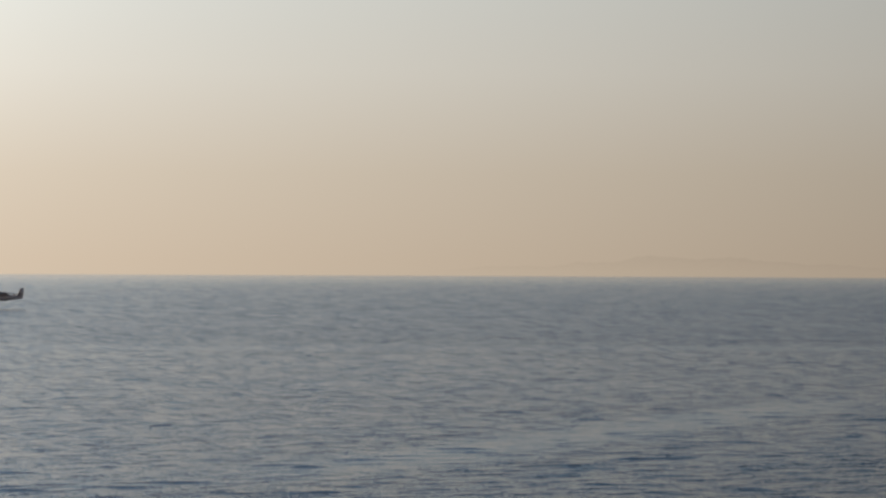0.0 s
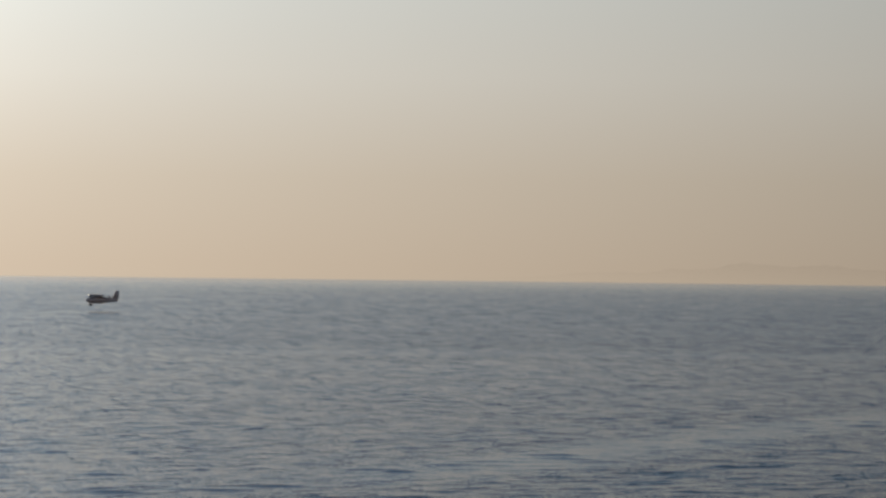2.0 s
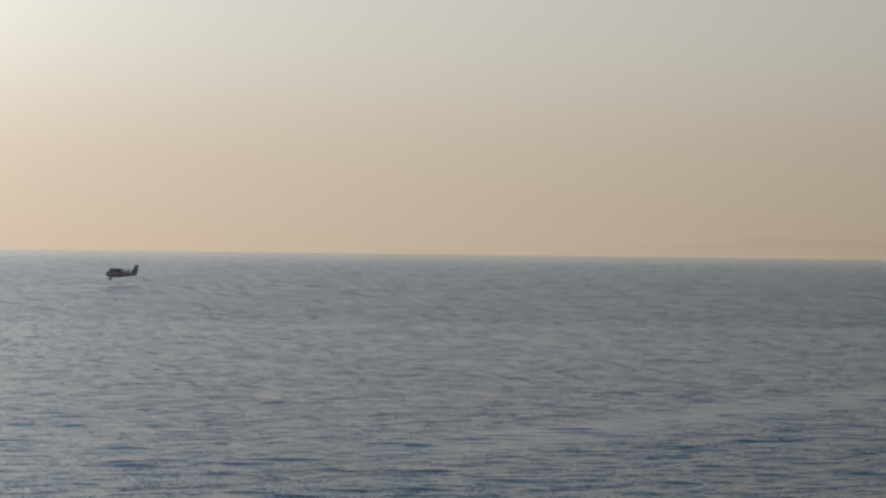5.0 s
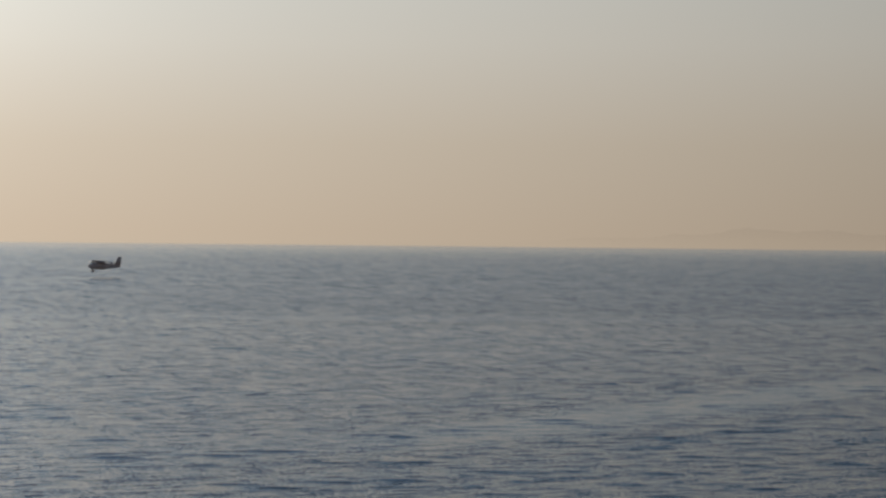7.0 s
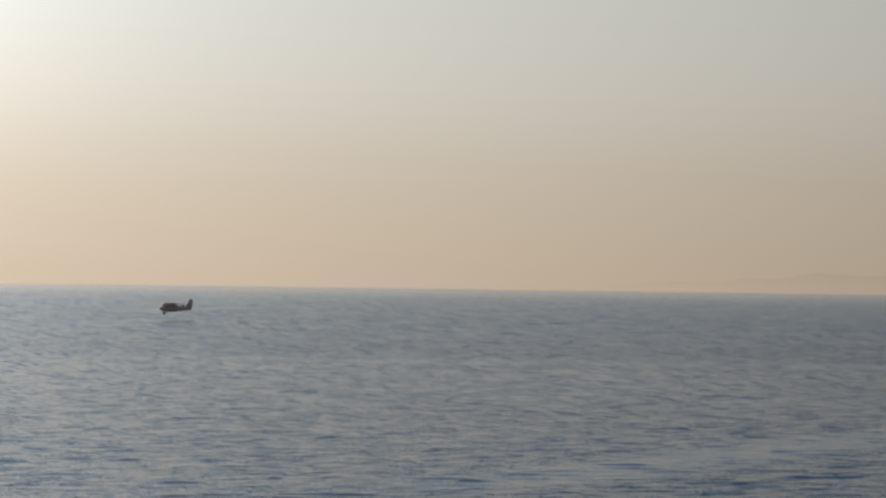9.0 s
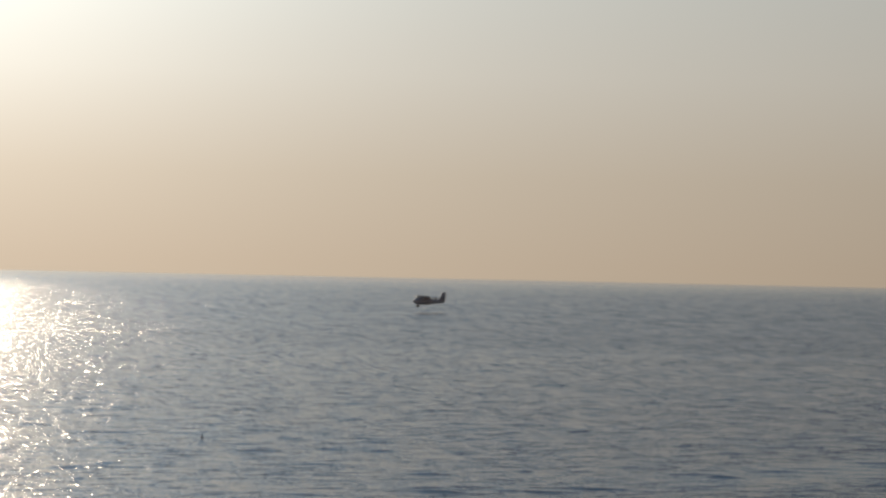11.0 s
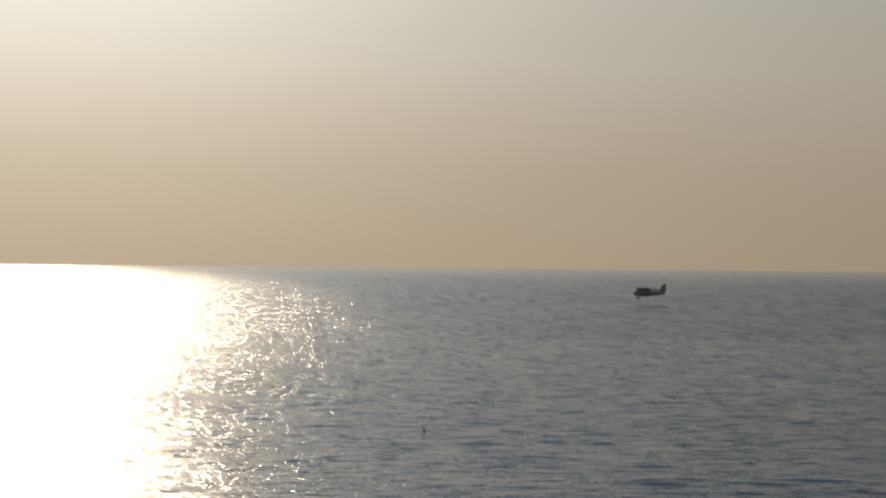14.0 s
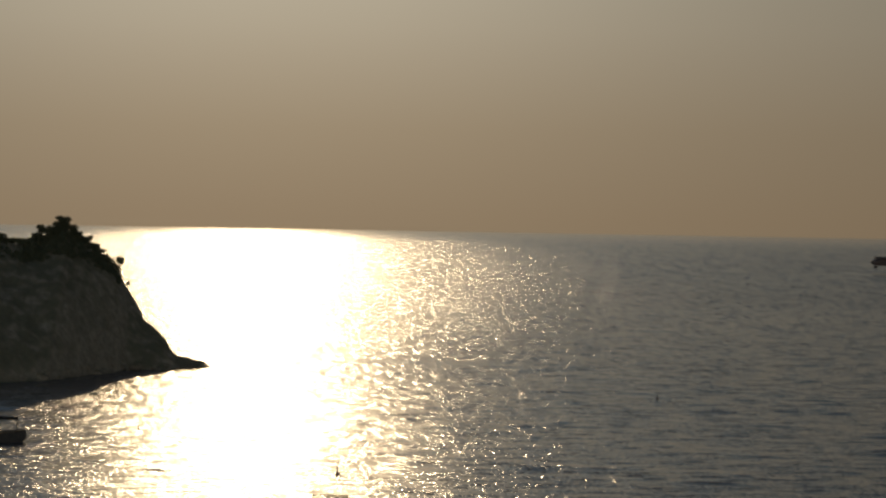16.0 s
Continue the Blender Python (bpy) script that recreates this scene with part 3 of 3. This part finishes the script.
    rings(bm, wing_loops([((-7.6 - abs(s) * 0.06, s, 3.0), (-9.5, s, 3.0), 0.13, (0, 0, 1)) for s in (-5.4, -2.5, 0, 2.5, 5.4)]))
    tailplane = part("tailplane", bm, PAINT, root, soft=True)
    for side in (1, -1):
        bm = bmesh.new()
        box(bm, (0.6, 4.6, 0.08), pose(-9.8, side * 2.8, 3.0), 0.025)
        part("elevator", bm, BELLY, tailplane)
    bm = bmesh.new()
    rod(bm, (5.2, 0.2, 1.6), (5.0, 0.2, 2.3), 0.03, 0.015, 6)
    part("aerial", bm, DARK, body)
    return root


PLANE_BEARING, PLANE_FAR = 14.84, 1420.0
spot = at_bearing(PLANE_BEARING, PLANE_FAR, 6.05)
# nose towards the left of the view, slightly up and nearer
build_plane(pose(spot.x, spot.y, spot.z, 0, -1.5, 180 - PLANE_BEARING + 26))


# ---- buoys ----
def build_pillar_buoy(m):
    root = holder("pillar_buoy", m, "tall dark pillar buoy with lattice tower, afloat on the open sea", "buoy")
    bm = bmesh.new()
    lathe(bm, [(0.5, -0.5), (1.15, -0.35), (1.25, 0.2), (1.25, 0.75), (1.1, 0.95), (0.4, 1.05)])
    part("float", bm, BUOY_RED, root, soft=True)
    for k in range(4):
        a = radians(45 + 90 * k)
        bm = bmesh.new()
        rod(bm, (0.85 * math.cos(a), 0.85 * math.sin(a), 0.95), (0.28 * math.cos(a), 0.28 * math.sin(a), 3.6), 0.07, 0.05)
        part("tower_leg", bm, BUOY_IRON, root)
    for z, r in ((1.9, 0.64), (2.8, 0.46)):
        bm = bmesh.new()
        for k in range(4):
            a, b = radians(45 + 90 * k), radians(135 + 90 * k)
            rod(bm, (r * math.cos(a), r * math.sin(a), z), (r * math.cos(b), r * math.sin(b), z), 0.04)
        part("tower_ring", bm, BUOY_IRON, root)
    bm = bmesh.new()
    box(bm, (0.7, 0.06, 1.3), pose(0, 0.0, 2.7), 0.02)
    box(bm, (0.06, 0.7, 1.3), pose(0, 0.0, 2.7), 0.02)
    part("radar_reflector", bm, BUOY_RED, root)
    bm = bmesh.new()
    lathe(bm, [(0.30, 3.55), (0.34, 3.7), (0.2, 3.75), (0.2, 4.1), (0.12, 4.2)], 14)
    part("lantern", bm, BUOY_IRON, root)
    bm = bmesh.new()
    lathe(bm, [(0.26, 4.2), (0.38, 4.32), (0.02, 4.9)], 14)
    part("topmark", bm, BUOY_RED, root)
    return root


far_buoy = at_bearing(14.587, 1612.0)
build_pillar_buoy(pose(far_buoy.x, far_buoy.y, 0.05, 2, 3, 20))


def build_small_buoy(m, label):
    root = holder("marker_buoy", m, label, "buoy", "small buoys in the bay")
    bm = bmesh.new()
    lathe(bm, [(0.05, -0.2), (0.17, -0.12), (0.22, 0.05), (0.18, 0.2), (0.06, 0.28)], 18)
    part("float", bm, BUOY_RED, root, soft=True)
    bm = bmesh.new()
    rod(bm, (0, 0, 0.22), (0.02, 0, 0.55), 0.03, 0.02)
    part("staff", bm, BUOY_IRON, root)
    bm = bmesh.new()
    lathe(bm, [(0.02, 0.50), (0.10, 0.55), (0.10, 0.66), (0.02, 0.71)], 12)
    part("topmark", bm, BUOY_IRON, root)
    return root


spot = at_bearing(9.75, 382.8)
small = build_small_buoy(pose(spot.x, spot.y, 0.05, 4, 3, 0) @ Matrix.Scale(0.88, 4), "small dark marker buoy bobbing in the bay")
spot = at_bearing(2.49, 262.0)
copy_thing(small, pose(spot.x, spot.y, 0.03, -3, 4, 70) @ Matrix.Scale(1.25, 4))
spot = at_bearing(-2.03, 316.0)
copy_thing(small, pose(spot.x, spot.y, 0.03, 3, -4, 130) @ Matrix.Scale(0.9, 4))


def build_raft(m):
    root = holder("swim_raft", m, "low dark swimming raft awash in the glitter", "raft")
    for k in range(6):
        bm = bmesh.new()
        box(bm, (3.2, 0.22, 0.06), pose(0, -0.65 + k * 0.26, 0.12), 0.012)
        part("plank", bm, BOAT_WOOD, root)
    for side in (-1, 1):
        bm = bmesh.new()
        rod(bm, (-1.6, side * 0.5, -0.06), (1.6, side * 0.5, -0.06), 0.16, 0.16, 12)
        part("pontoon", bm, DARK, root)
    return root


spot = at_bearing(2.6, 241.5)
build_raft(pose(spot.x - 0.6, spot.y, 0.0, 1, 1, -4) @ Matrix.Scale(0.75, 4))


# ---- the small boat below the headland ----
def build_boat(m):
    root = holder("motor_boat", m, "small dark open motor boat with a canopy, at anchor", "boat")
    loops = []
    for x, w, top, low in ((-2.6, 0.95, 0.92, -0.25), (-1.5, 1.05, 0.92, -0.3), (0.5, 1.05, 0.98, -0.3), (1.8, 0.85, 1.08, -0.22),
                           (2.7, 0.42, 1.2, -0.05), (3.15, 0.05, 1.28, 0.35)):
        loops.append([(x, 0, low), (x, w * 0.75, low + 0.12), (x, w, top), (x, w - 0.04, top), (x, w * 0.7, 0.30 if x < 2.5 else top - 0.1),
                      (x, -w * 0.7, 0.30 if x < 2.5 else top - 0.1), (x, -w + 0.04, top), (x, -w, top), (x, -w * 0.75, low + 0.12)])
    bm = bmesh.new()
    rings(bm, loops)
    hull = part("hull", bm, BOAT_HULL, root)
    for side in (1, -1):
        bm = bmesh.new()
        pts = [(-2.6, 0.97, 0.95), (-1.5, 1.07, 0.95), (0.5, 1.07, 1.01), (1.8, 0.87, 1.11), (2.7, 0.44, 1.23)]
        for a, b in zip(pts, pts[1:]):
            rod(bm, (a[0], side * a[1], a[2]), (b[0], side * b[1], b[2]), 0.05, 0.05, 6)
        part("rubbing_strake", bm, BOAT_WOOD, hull)
    bm = bmesh.new()
    rings(bm, [[(x, -1.05, z), (x, -0.6, z + 0.12), (x, 0, z + 0.16), (x, 0.6, z + 0.12), (x, 1.05, z),
                (x, 1.05, z - 0.06), (x, 0, z + 0.10), (x, -1.05, z - 0.06)] for x, z in ((-1.9, 2.38), (0.2, 2.44), (2.3, 2.38))])
    canopy = part("canopy", bm, CANVAS, root, "taut dark canvas canopy")
    for x in (-1.8, 0.2, 2.2):
        for side in (1, -1):
            bm = bmesh.new()
            rod(bm, (x, side * (0.98 if x < 2 else 0.66), 0.9), (x, side * 1.0, 2.36), 0.045, 0.045, 6)
            part("canopy_pole", bm, DARK, canopy)
    bm = bmesh.new()
    box(bm, (0.7, 0.8, 0.75), pose(0.2, 0, 0.68), 0.05)
    part("console", bm, BOAT_HULL, root)
    bm = bmesh.new()
    box(bm, (0.05, 0.8, 0.4), pose(0.5, 0, 1.22, 0, -18, 0), 0.02)
    part("windscreen", bm, PANE, root)
    for x in (-1.7, -0.7):
        bm = bmesh.new()
        box(bm, (0.4, 1.5, 0.1), pose(x, 0, 0.62), 0.03)
        part("bench", bm, BOAT_WOOD, root)
    bm = bmesh.new()
    box(bm, (0.42, 0.36, 0.6), pose(-2.8, 0, 0.95, 0, 8, 0), 0.08)
    box(bm, (0.18, 0.14, 0.8), pose(-2.82, 0, 0.3, 0, 4, 0), 0.03)
    part("outboard_motor", bm, DARK, root)
    return root


spot = at_bearing(-5.24, 297.0)
build_boat(pose(spot.x, spot.y, 0.0, 1, 0, 4) @ Matrix.Scale(1.15, 4))
